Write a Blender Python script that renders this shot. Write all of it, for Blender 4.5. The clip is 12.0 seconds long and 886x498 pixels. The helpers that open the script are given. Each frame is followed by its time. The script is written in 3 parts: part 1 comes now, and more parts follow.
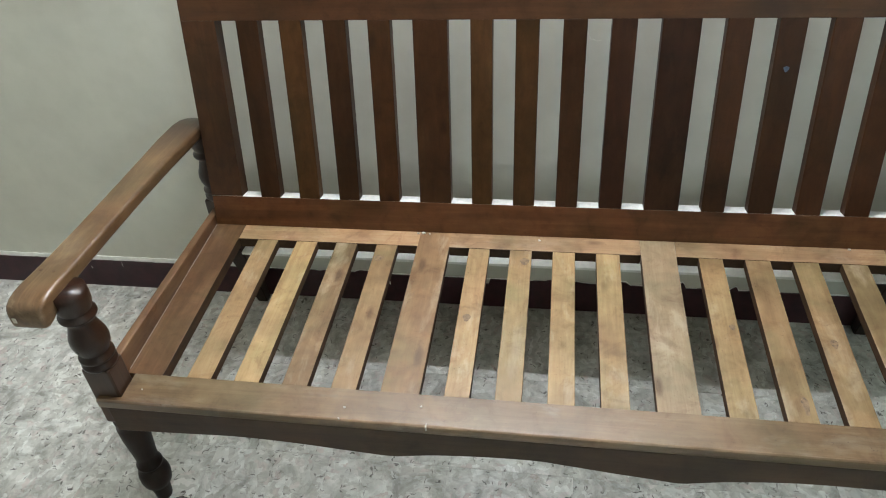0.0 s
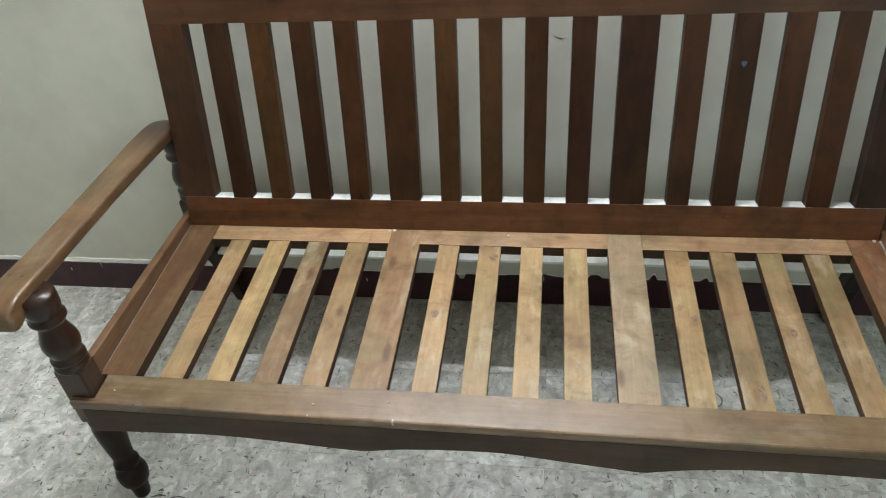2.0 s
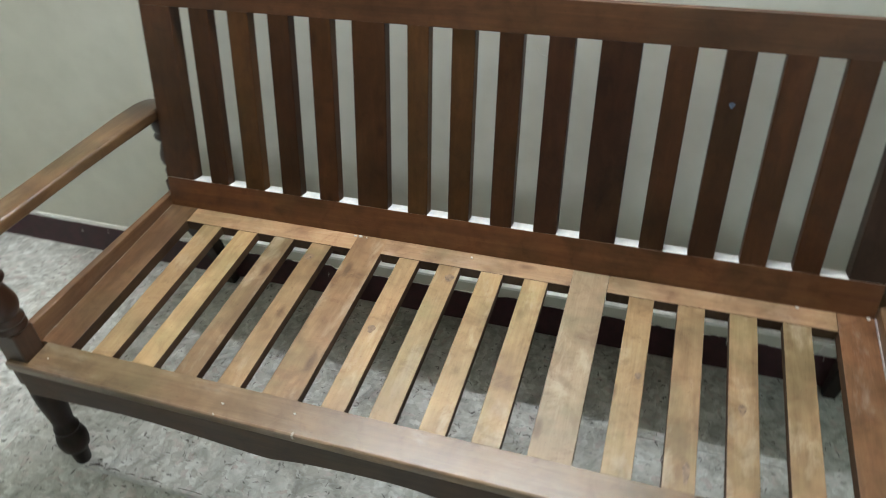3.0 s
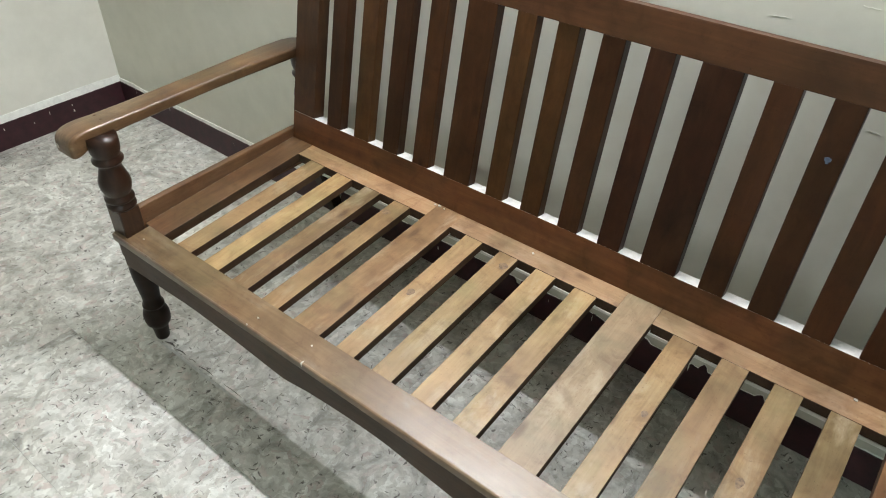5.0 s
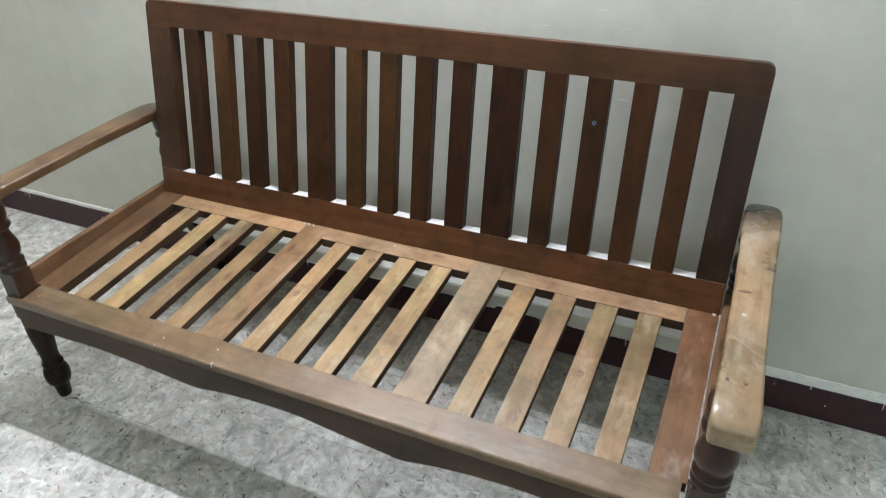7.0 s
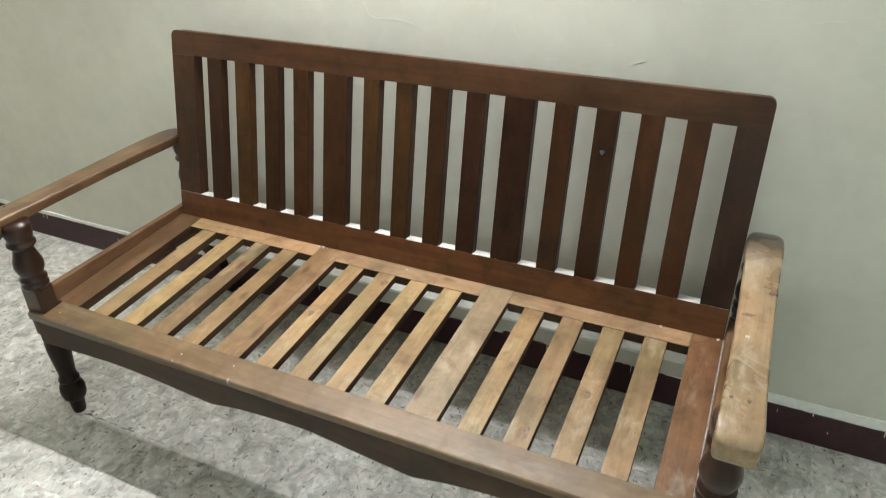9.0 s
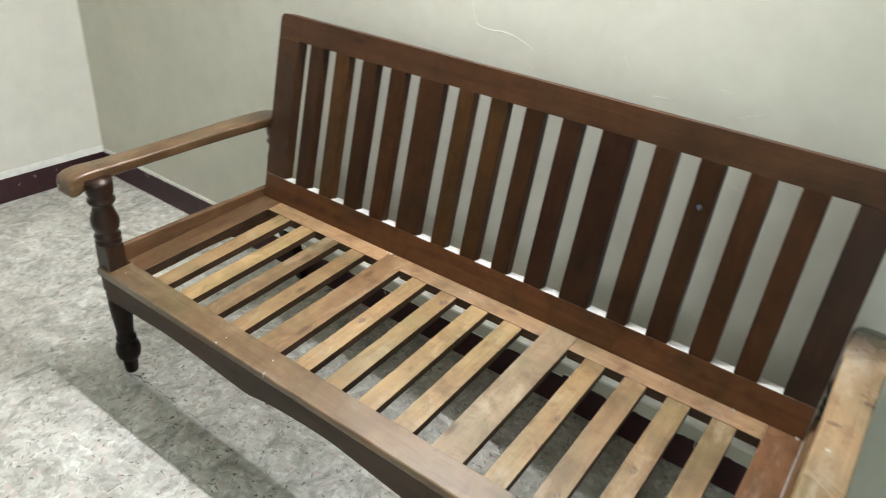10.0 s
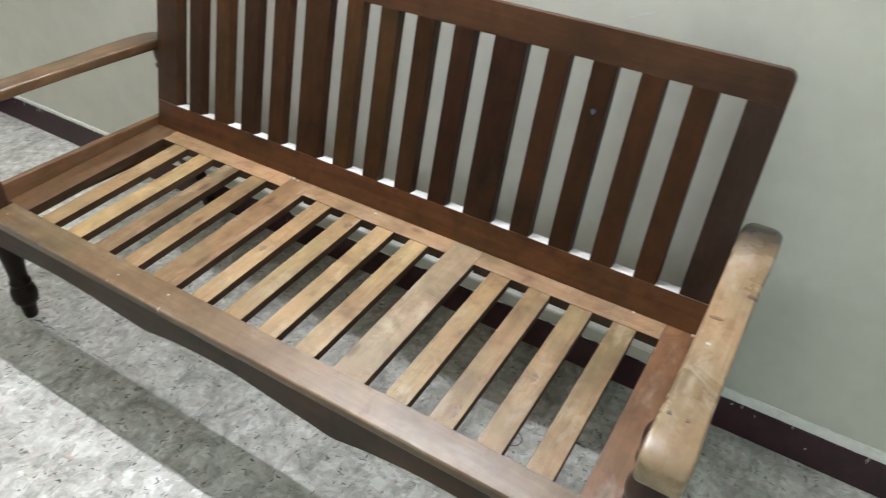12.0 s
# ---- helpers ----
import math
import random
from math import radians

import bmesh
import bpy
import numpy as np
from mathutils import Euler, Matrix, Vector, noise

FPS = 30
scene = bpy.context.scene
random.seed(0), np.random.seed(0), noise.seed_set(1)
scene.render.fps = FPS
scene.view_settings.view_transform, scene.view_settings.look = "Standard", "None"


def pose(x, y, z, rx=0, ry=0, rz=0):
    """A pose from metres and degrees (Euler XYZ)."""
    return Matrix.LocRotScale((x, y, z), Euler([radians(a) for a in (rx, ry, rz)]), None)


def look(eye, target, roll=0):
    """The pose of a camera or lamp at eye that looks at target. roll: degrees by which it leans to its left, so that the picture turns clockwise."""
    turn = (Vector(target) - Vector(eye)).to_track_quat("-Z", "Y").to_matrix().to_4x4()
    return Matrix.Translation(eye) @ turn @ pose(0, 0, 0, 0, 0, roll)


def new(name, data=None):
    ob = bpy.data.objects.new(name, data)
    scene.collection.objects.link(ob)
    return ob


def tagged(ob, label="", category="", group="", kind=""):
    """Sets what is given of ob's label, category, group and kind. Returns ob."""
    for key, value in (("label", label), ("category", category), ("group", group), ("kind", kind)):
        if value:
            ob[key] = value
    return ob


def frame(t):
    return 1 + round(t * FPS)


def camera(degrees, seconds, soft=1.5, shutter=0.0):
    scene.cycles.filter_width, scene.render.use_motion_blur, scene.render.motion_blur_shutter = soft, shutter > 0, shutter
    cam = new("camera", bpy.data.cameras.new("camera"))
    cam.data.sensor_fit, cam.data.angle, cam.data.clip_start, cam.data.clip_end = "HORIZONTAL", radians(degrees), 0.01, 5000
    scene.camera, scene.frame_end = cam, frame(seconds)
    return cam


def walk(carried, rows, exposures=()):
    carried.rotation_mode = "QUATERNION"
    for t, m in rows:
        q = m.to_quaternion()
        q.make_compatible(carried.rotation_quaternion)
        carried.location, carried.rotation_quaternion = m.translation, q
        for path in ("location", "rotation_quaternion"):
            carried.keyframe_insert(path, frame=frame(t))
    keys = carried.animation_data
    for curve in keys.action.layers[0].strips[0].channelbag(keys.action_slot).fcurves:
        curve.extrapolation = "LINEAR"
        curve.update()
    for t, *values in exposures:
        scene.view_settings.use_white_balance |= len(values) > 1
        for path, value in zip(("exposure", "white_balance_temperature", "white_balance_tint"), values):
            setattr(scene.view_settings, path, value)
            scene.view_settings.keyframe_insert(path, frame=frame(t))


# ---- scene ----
cam = camera(64.1, 12.0, 1.0, 0.5)
U = 1.053  # metres in one unit of the plan
PATH = [
    (0, (0.792, -0.928, 1.465), (0.498, 0.648, 0.269), -3.9),
    (0.5, (0.793, -0.929, 1.463), (0.505, 0.631, 0.245), -4.1),
    (1, (0.801, -0.926, 1.472), (0.527, 0.623, 0.238), -4.2),
    (1.5, (0.809, -0.929, 1.474), (0.529, 0.622, 0.243), -4.4),
    (2, (0.859, -0.932, 1.482), (0.576, 0.634, 0.27), -4.7),
    (2.5, (0.956, -0.882, 1.48), (0.657, 0.662, 0.245), -4.8),
    (3, (1.147, -0.781, 1.467), (0.62, 0.72, 0.255), -2.7),
    (3.5, (1.308, -0.718, 1.471), (0.593, 0.68, 0.234), 0.6),
    (3.7, (1.328, -0.724, 1.48), (0.589, 0.66, 0.245), 1.2),
    (5.3, (1.426, -0.642, 1.464), (0.454, 0.594, 0.229), 1.3),
    (5.5, (1.444, -0.62, 1.47), (0.546, 0.671, 0.234), 0.4),
    (6, (1.49, -0.678, 1.49), (0.762, 0.77, 0.318), 0.1),
    (6.5, (1.556, -0.847, 1.501), (0.861, 0.652, 0.374), -2.6),
    (7, (1.599, -0.975, 1.492), (0.894, 0.552, 0.41), -1.5),
    (7.2, (1.612, -1.001, 1.481), (0.926, 0.526, 0.387), -0.5),
    (8.8, (1.599, -1.047, 1.497), (0.872, 0.505, 0.465), -0.2),
    (9, (1.602, -1.039, 1.501), (0.872, 0.53, 0.497), -0.7),
    (9.5, (1.613, -0.975, 1.504), (0.822, 0.584, 0.533), 1.4),
    (10, (1.617, -0.901, 1.485), (0.642, 0.537, 0.494), 4.8),
    (10.5, (1.643, -0.776, 1.462), (0.566, 0.599, 0.488), 7.2),
    (11, (1.66, -0.729, 1.441), (0.651, 0.618, 0.359), 6.9),
    (11.5, (1.689, -0.761, 1.442), (0.768, 0.57, 0.268), 3.3),
    (12, (1.699, -0.815, 1.454), (0.919, 0.619, 0.299), 4.5),
]
walk(cam, [(t, look(Vector(eye), Vector(target), roll)) for t, eye, target, roll in PATH],
     [(0.0, 0.0, 6250, 9), (1.0, 0.0, 6100, 8), (2.5, 0.0, 6250, 9), (3.5, 0.02, 6150, 8), (5.5, 0.08, 6500, 11), (6.5, 0.12, 6200, 11), (7.0, 0.15, 6050, 13),
      (9.0, 0.18, 6600, 10), (9.5, 0.18, 6500, 10), (10.5, 0.18, 6600, 11), (11.5, 0.18, 6450, 12), (12.0, 0.18, 6250, 13)])

# ---- light ----
world = bpy.data.worlds.new("world")
scene.world = world
world.use_nodes = True
world.node_tree.nodes["Background"].inputs["Color"].default_value = (0.5, 0.55, 0.6, 1)
world.node_tree.nodes["Background"].inputs["Strength"].default_value = 0.02
TUBE_X, TUBE_Y, TUBE_Z, TUBE_LEN, TUBE_POWER = 0.60, 0.485, 2.1, 1.2, 405.0
FAR_X, FAR_Y, FAR_Z, FAR_POWER = 2.8, -3.0, 1.95, 81.0  # twin tubes on the opposite wall


# ---- materials ----
def material(name):
    m = bpy.data.materials.new(name)
    m.use_nodes = True
    t = m.node_tree
    return m, t, t.nodes["Principled BSDF"]


def node(t, kind, **values):
    n = t.nodes.new(kind)
    for key, value in values.items():
        n.inputs[key.replace("_", " ")].default_value = value
    return n


def ramp(t, source, stops):
    n = t.nodes.new("ShaderNodeValToRGB")
    e = n.color_ramp.elements
    while len(e) < len(stops):
        e.new(0.5)
    for k, (p, c) in enumerate(stops):
        e[k].position = p
        e[k].color = (*c, 1) if len(c) == 3 else c
    t.links.new(source, n.inputs["Fac"])
    return n.outputs["Color"]


def mixed(t, mode, fac, a, b):
    n = t.nodes.new("ShaderNodeMix")
    n.data_type, n.blend_type = "RGBA", mode
    for sock, v in ((n.inputs[0], fac), (n.inputs[6], a), (n.inputs[7], b)):
        if isinstance(v, (int, float)):
            sock.default_value = v
        elif isinstance(v, tuple):
            sock.default_value = (*v, 1)
        else:
            t.links.new(v, sock)
    return n.outputs[2]


def spread(t, amount=9.0):
    """Object coordinates, moved by a random step for each object."""
    c = t.nodes.new("ShaderNodeTexCoord")
    info = t.nodes.new("ShaderNodeObjectInfo")
    s = node(t, "ShaderNodeVectorMath")
    s.operation = "SCALE"
    s.inputs[0].default_value = (1, 1.7, 2.3)
    mul = t.nodes.new("ShaderNodeMath")
    mul.operation = "MULTIPLY"
    mul.inputs[1].default_value = amount
    t.links.new(info.outputs["Random"], mul.inputs[0])
    t.links.new(mul.outputs[0], s.inputs["Scale"])
    a = node(t, "ShaderNodeVectorMath")
    t.links.new(c.outputs["Object"], a.inputs[0])
    t.links.new(s.outputs[0], a.inputs[1])
    return a.outputs[0], info.outputs["Random"]


def stretched(t, vector, scale):
    m = t.nodes.new("ShaderNodeMapping")
    m.inputs["Scale"].default_value = scale
    t.links.new(vector, m.inputs["Vector"])
    return m.outputs[0]


def noise_of(t, vector, scale, detail=4.0, rough=0.55, distortion=0.0):
    n = node(t, "ShaderNodeTexNoise", Scale=scale, Detail=detail, Roughness=rough, Distortion=distortion)
    t.links.new(vector, n.inputs["Vector"])
    return n.outputs["Fac"]


def bumped(t, bsdf, height, strength, distance):
    b = node(t, "ShaderNodeBump", Strength=strength, Distance=distance)
    t.links.new(height, b.inputs["Height"])
    t.links.new(b.outputs["Normal"], bsdf.inputs["Normal"])


def wood(name, dark, mid, light, axis, gloss=0.4, wear=0.3, coat=0.25, shine=0.4, worn=(0.42, 0.27, 0.15), stained=None):
    """Varnished wood with its grain along one axis, worn pale in patches."""
    m, t, p = material(name)
    v, rnd = spread(t)
    along = {"x": (3, 45, 45), "y": (45, 3, 45), "z": (45, 45, 3)}[axis]
    fine = {"x": (8, 260, 260), "y": (260, 8, 260), "z": (260, 260, 8)}[axis]
    grain = noise_of(t, stretched(t, v, along), 1.0, 6, 0.6, 0.8)
    fibre = noise_of(t, stretched(t, v, fine), 1.0, 3, 0.6)
    cloud = noise_of(t, v, 7.0, 4, 0.6, 0.5)
    col = ramp(t, grain, [(0.12, dark), (0.5, mid), (0.9, light)])
    col = mixed(t, "MULTIPLY", 0.75, col, ramp(t, cloud, [(0.3, (0.5, 0.45, 0.42)), (0.6, (1.05, 1.02, 1.0))]))
    col = mixed(t, "MULTIPLY", 0.2, col, ramp(t, fibre, [(0.35, (0.6, 0.55, 0.5)), (0.6, (1, 1, 1))]))
    tone = noise_of(t, v, 4.5, 3, 0.6, 0.6)
    col = mixed(t, "MULTIPLY", 0.8, col, ramp(t, tone, [(0.36, (0.72, 0.80, 0.74)), (0.5, (1, 1, 1)), (0.64, (1.06, 0.99, 0.98))]))
    patch = noise_of(t, stretched(t, v, {"x": (5, 14, 14), "y": (14, 5, 14), "z": (14, 14, 5)}[axis]), 1.0, 5, 0.65, 0.3)
    col = mixed(t, "MIX", ramp(t, patch, [(0.56, (0, 0, 0)), (0.78, (wear,) * 3)]), col, worn)
    blot = noise_of(t, v, 17.0, 5, 0.65, 0.9)
    col = mixed(t, "MULTIPLY", 0.6, col, ramp(t, blot, [(0.34, (0.62, 0.50, 0.42)), (0.46, (0.95, 0.90, 0.86)), (0.58, (1.04, 1.04, 1.04)), (0.7, (1.16, 1.14, 1.12))]))
    knots = node(t, "ShaderNodeTexVoronoi", Scale=1.0)
    t.links.new(stretched(t, v, {"x": (4, 11, 11), "y": (11, 4, 11), "z": (11, 11, 4)}[axis]), knots.inputs["Vector"])
    col = mixed(t, "MULTIPLY", ramp(t, knots.outputs["Distance"], [(0.05, (0.75,) * 3), (0.13, (0, 0, 0))]), col, (0.35, 0.26, 0.2))
    if stained:  # grime worked into the ends, past two places along y
        sep = t.nodes.new("ShaderNodeSeparateXYZ")
        t.links.new(t.nodes.new("ShaderNodeTexCoord").outputs["Object"], sep.inputs[0])
        wob = t.nodes.new("ShaderNodeMath")
        wob.operation = "MULTIPLY_ADD"
        wob.inputs[1].default_value = 0.16
        t.links.new(patch, wob.inputs[0])
        t.links.new(sep.outputs["Y"], wob.inputs[2])
        reach = t.nodes.new("ShaderNodeMapRange")
        reach.inputs["From Min"].default_value, reach.inputs["From Max"].default_value = stained
        t.links.new(wob.outputs[0], reach.inputs["Value"])
        col = mixed(t, "MULTIPLY", reach.outputs[0], col, (0.34, 0.30, 0.30))
    specks = noise_of(t, v, 210.0, 2, 0.6)
    col = mixed(t, "MULTIPLY", ramp(t, specks, [(0.66, (0, 0, 0)), (0.74, (0.6,) * 3)]), col, (0.45, 0.38, 0.32))
    hsv = node(t, "ShaderNodeHueSaturation")
    t.links.new(col, hsv.inputs["Color"])
    val = t.nodes.new("ShaderNodeMapRange")
    val.inputs["To Min"].default_value, val.inputs["To Max"].default_value = 0.85, 1.15
    t.links.new(rnd, val.inputs["Value"])
    t.links.new(val.outputs[0], hsv.inputs["Value"])
    t.links.new(hsv.outputs[0], p.inputs["Base Color"])
    r = t.nodes.new("ShaderNodeMapRange")
    r.inputs["To Min"].default_value, r.inputs["To Max"].default_value = gloss - 0.12, gloss + 0.2
    t.links.new(cloud, r.inputs["Value"])
    t.links.new(r.outputs[0], p.inputs["Roughness"])
    p.inputs["Specular IOR Level"].default_value = shine
    p.inputs["Coat Weight"].default_value, p.inputs["Coat Roughness"].default_value = coat, 0.25
    bumped(t, p, mixed(t, "ADD", 0.5, grain, fibre), 0.25, 0.0015)
    return m


def plaster(name, base, shade, scale=3.0):
    """Painted plaster wall: faint clouds, roller texture, thin scuffs."""
    m, t, p = material(name)
    c = t.nodes.new("ShaderNodeTexCoord").outputs["Object"]
    cloud = noise_of(t, c, scale, 5, 0.6, 0.4)
    mid = noise_of(t, c, 16.0, 4, 0.6)
    col = ramp(t, cloud, [(0.3, shade), (0.65, base)])
    col = mixed(t, "MULTIPLY", 0.25, col, ramp(t, mid, [(0.35, (0.82, 0.82, 0.8)), (0.6, (1, 1, 1))]))
    t.links.new(col, p.inputs["Base Color"])
    p.inputs["Roughness"].default_value = 0.6
    fine = noise_of(t, c, 140.0, 3, 0.6)
    bumped(t, p, mixed(t, "ADD", 0.6, mid, fine), 0.18, 0.003)
    return m


def plain(name, colour, rough=0.6, vary=0.3, scale=40.0, bump=0.0):
    m, t, p = material(name)
    c = t.nodes.new("ShaderNodeTexCoord").outputs["Object"]
    n = noise_of(t, c, scale, 4, 0.6)
    low = tuple(q * (1 - vary) for q in colour)
    high = tuple(min(1.0, q * (1 + vary * 0.6)) for q in colour)
    t.links.new(ramp(t, n, [(0.35, low), (0.65, high)]), p.inputs["Base Color"])
    p.inputs["Roughness"].default_value = rough
    if bump:
        bumped(t, p, n, bump, 0.002)
    return m


def tile_material():
    """Vinyl floor tile pressed from chips: pale, grey and pinkish flakes with curled dark flecks."""
    m, t, p = material("marbled_tile")
    v, rnd = spread(t, 13.0)
    warp = node(t, "ShaderNodeTexNoise", Scale=22.0, Detail=3.0, Roughness=0.6)
    t.links.new(v, warp.inputs["Vector"])
    pull = node(t, "ShaderNodeVectorMath")
    pull.operation = "MULTIPLY_ADD"
    pull.inputs[1].default_value = (0.055, 0.055, 0.055)
    t.links.new(warp.outputs["Color"], pull.inputs[0])
    t.links.new(v, pull.inputs[2])
    bent = pull.outputs[0]

    def flakes(scale, stretch):
        n = node(t, "ShaderNodeTexVoronoi", Scale=scale)
        t.links.new(stretched(t, bent, stretch), n.inputs["Vector"])
        sep = t.nodes.new("ShaderNodeSeparateColor")
        t.links.new(n.outputs["Color"], sep.inputs[0])
        return sep.outputs[0], sep.outputs[1], n.outputs["Distance"]

    a, a2, _ = flakes(46.0, (1, 1.7, 1))
    b, b2, _ = flakes(88.0, (1.8, 1, 1))
    col = ramp(t, a, [(0.0, (0.475, 0.4559, 0.4094)), (0.25, (0.5415, 0.5264, 0.4806)), (0.6, (0.589, 0.5781, 0.534)), (0.82, (0.703, 0.7003, 0.6586)), (1.0, (0.5415, 0.47, 0.4316))])
    col = mixed(t, "MULTIPLY", 0.45, col, ramp(t, b, [(0.0, (0.66, 0.64, 0.60)), (0.25, (0.95, 0.95, 0.94)), (0.8, (1, 1, 1)), (1.0, (1.12, 1.13, 1.14))]))
    drift = noise_of(t, v, 11.0, 5, 0.62, 1.2)
    col = mixed(t, "MULTIPLY", 0.95, col, ramp(t, drift, [(0.33, (0.60, 0.59, 0.57)), (0.46, (0.93, 0.93, 0.92)), (0.60, (1.2, 1.2, 1.2))]))
    c, c2, cd = flakes(44.0, (3.4, 0.9, 1))
    d, d2, dd = flakes(40.0, (0.9, 3.6, 1))
    for pick, shape in ((c, cd), (d, dd)):
        chosen = ramp(t, pick, [(0.80, (0, 0, 0)), (0.88, (1, 1, 1))])
        core = ramp(t, shape, [(0.16, (0.95, 0.95, 0.95)), (0.36, (0, 0, 0))])
        col = mixed(t, "MIX", mixed(t, "MULTIPLY", 1.0, chosen, core), col, (0.105, 0.09, 0.08))
    dots, _, near = flakes(17.0, (1, 1, 1))
    spot = mixed(t, "MULTIPLY", 1.0, ramp(t, dots, [(0.7, (0, 0, 0)), (0.72, (1, 1, 1))]), ramp(t, near, [(0.07, (0.8,) * 3), (0.12, (0, 0, 0))]))
    col = mixed(t, "MIX", spot, col, (0.13, 0.115, 0.10))
    world_c = t.nodes.new("ShaderNodeNewGeometry").outputs["Position"]
    grime = noise_of(t, world_c, 2.4, 6, 0.65, 0.6)
    col = mixed(t, "MULTIPLY", 0.5, col, ramp(t, grime, [(0.35, (0.68, 0.66, 0.62)), (0.6, (1, 1, 1))]))
    t.links.new(col, p.inputs["Base Color"])
    r = t.nodes.new("ShaderNodeMapRange")
    r.inputs["To Min"].default_value, r.inputs["To Max"].default_value = 0.32, 0.6
    t.links.new(grime, r.inputs["Value"])
    t.links.new(r.outputs[0], p.inputs["Roughness"])
    bumped(t, p, mixed(t, "ADD", 0.5, drift, a), 0.1, 0.0015)
    return m


def glowing(name, colour, strength):
    m, t, p = material(name)
    p.inputs["Base Color"].default_value = (0.8, 0.8, 0.8, 1)
    p.inputs["Emission Color"].default_value = (*colour, 1)
    p.inputs["Emission Strength"].default_value = strength
    return m


SLAT_TAN = [wood("seat_wood_" + w, d, m_, l, "y", 0.40, 0.6, 0.15, worn=(0.4834, 0.4109, 0.2934)) for w, d, m_, l in (
    ("golden", (0.2196, 0.1386, 0.05869), (0.3164, 0.2156, 0.09976), (0.4043, 0.2979, 0.1526)),
    ("tan", (0.1933, 0.1182, 0.05282), (0.2812, 0.1849, 0.08802), (0.3691, 0.2669, 0.1408)),
    ("reddish", (0.167, 0.09776, 0.04439), (0.2373, 0.1552, 0.07597), (0.3164, 0.23, 0.1267)),
    ("greyed", (0.1721, 0.1206, 0.06722), (0.241, 0.1762, 0.1034), (0.31, 0.2416, 0.1549)),
    ("russet", (0.155, 0.088, 0.039), (0.235, 0.142, 0.066), (0.31, 0.205, 0.108)))]
SEAT_X = wood("seat_board_wood", (0.112, 0.066, 0.030), (0.188, 0.122, 0.061), (0.270, 0.192, 0.108), "x", 0.32, 0.45, 0.35, worn=(0.357, 0.3139, 0.2532))
SEAT_X_PALE = wood("seat_back_board_wood", (0.234, 0.133, 0.06), (0.333, 0.209, 0.11), (0.423, 0.2945, 0.18), "x", 0.45, 0.4, 0.15, worn=(0.54, 0.437, 0.34))
SEAT_Y = wood("seat_side_wood", (0.075, 0.036, 0.0155), (0.135, 0.07, 0.031), (0.20, 0.118, 0.06), "y", 0.35, 0.55, 0.3, worn=(0.1973, 0.1293, 0.07718))
SEAT_Y_WORN = wood("seat_worn_side_wood", (0.105, 0.047, 0.020), (0.185, 0.092, 0.042), (0.245, 0.15, 0.085), "y", 0.32, 0.8, 0.4, worn=(0.3168, 0.28, 0.2415))
BACK = [wood("back_wood_" + w, d, m_, l, "z", 0.38, 0.25, 0.0, 0.22, worn=(0.1064, 0.05106, 0.01891)) for w, d, m_, l in (
    ("brown", (0.0239, 0.008695, 0.003027), (0.04521, 0.01692, 0.005313), (0.06382, 0.02553, 0.008338)),
    ("olive", (0.03191, 0.01327, 0.003768), (0.05864, 0.02553, 0.007166), (0.07984, 0.03825, 0.01137)),
    ("dark", (0.01634, 0.00549, 0.002286), (0.02934, 0.009899, 0.003768), (0.04582, 0.01637, 0.006054)),
    ("red", (0.02629, 0.009529, 0.003194), (0.04973, 0.01772, 0.005496), (0.0702, 0.02858, 0.008172)))]
BACK_X = wood("back_rail_wood", (0.03478, 0.01393, 0.004906), (0.06612, 0.02642, 0.008551), (0.09396, 0.04036, 0.01406), "x", 0.42, 0.2, 0.08, 0.28, worn=(0.1391, 0.07336, 0.0305))
STILE = wood("back_stile_wood", (0.02805, 0.01104, 0.003875), (0.05278, 0.02082, 0.006795), (0.0758, 0.03179, 0.01101), "z", 0.42, 0.2, 0.08, 0.28, worn=(0.1237, 0.06358, 0.02583))
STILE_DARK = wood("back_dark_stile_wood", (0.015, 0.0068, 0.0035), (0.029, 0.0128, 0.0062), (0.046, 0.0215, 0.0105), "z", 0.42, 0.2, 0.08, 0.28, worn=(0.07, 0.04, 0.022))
# back wood made lighter and redder: light bounced off the seat, painted in
BACK_BOUNCE = wood("back_low_rail_bounce_wood", (0.06384, 0.02299, 0.008034), (0.117, 0.04389, 0.01435), (0.1702, 0.07106, 0.02418), "x", 0.4, 0.2, 0.1, 0.3, worn=(0.2341, 0.1149, 0.04485))
APRON = wood("apron_wood", (0.03, 0.0166, 0.009), (0.0562, 0.0322, 0.017), (0.0825, 0.0506, 0.028), "x", 0.45, 0.15, 0.05, 0.25, worn=(0.15, 0.1012, 0.06))
ARM = wood("arm_wood", (0.165, 0.102, 0.055), (0.305, 0.212, 0.118), (0.41, 0.308, 0.19), "y", 0.24, 0.7, 0.6, worn=(0.50, 0.43, 0.35), stained=(0.575, 0.64))
ARM_DARK = wood("arm_wood_darker", (0.062, 0.034, 0.016), (0.142, 0.084, 0.039), (0.225, 0.145, 0.074), "y", 0.3, 0.8, 0.4, worn=(0.35, 0.25, 0.145), stained=(0.52, 0.64))
POST = wood("turned_wood", (0.0154, 0.0063, 0.0035), (0.0315, 0.0126, 0.0063), (0.056, 0.0224, 0.0098), "z", 0.28, 0.12, 0.12, 0.4, worn=(0.112, 0.056, 0.028))
LEG = wood("dark_leg_wood", (0.008, 0.0035, 0.002), (0.016, 0.0068, 0.0036), (0.028, 0.0118, 0.0055), "z", 0.4, 0.1, 0.0, 0.22, worn=(0.05, 0.026, 0.014))
BLOCK = wood("post_block_wood", (0.022, 0.010, 0.005), (0.043, 0.020, 0.009), (0.07, 0.036, 0.017), "z", 0.34, 0.3, 0.2, worn=(0.15, 0.085, 0.042))
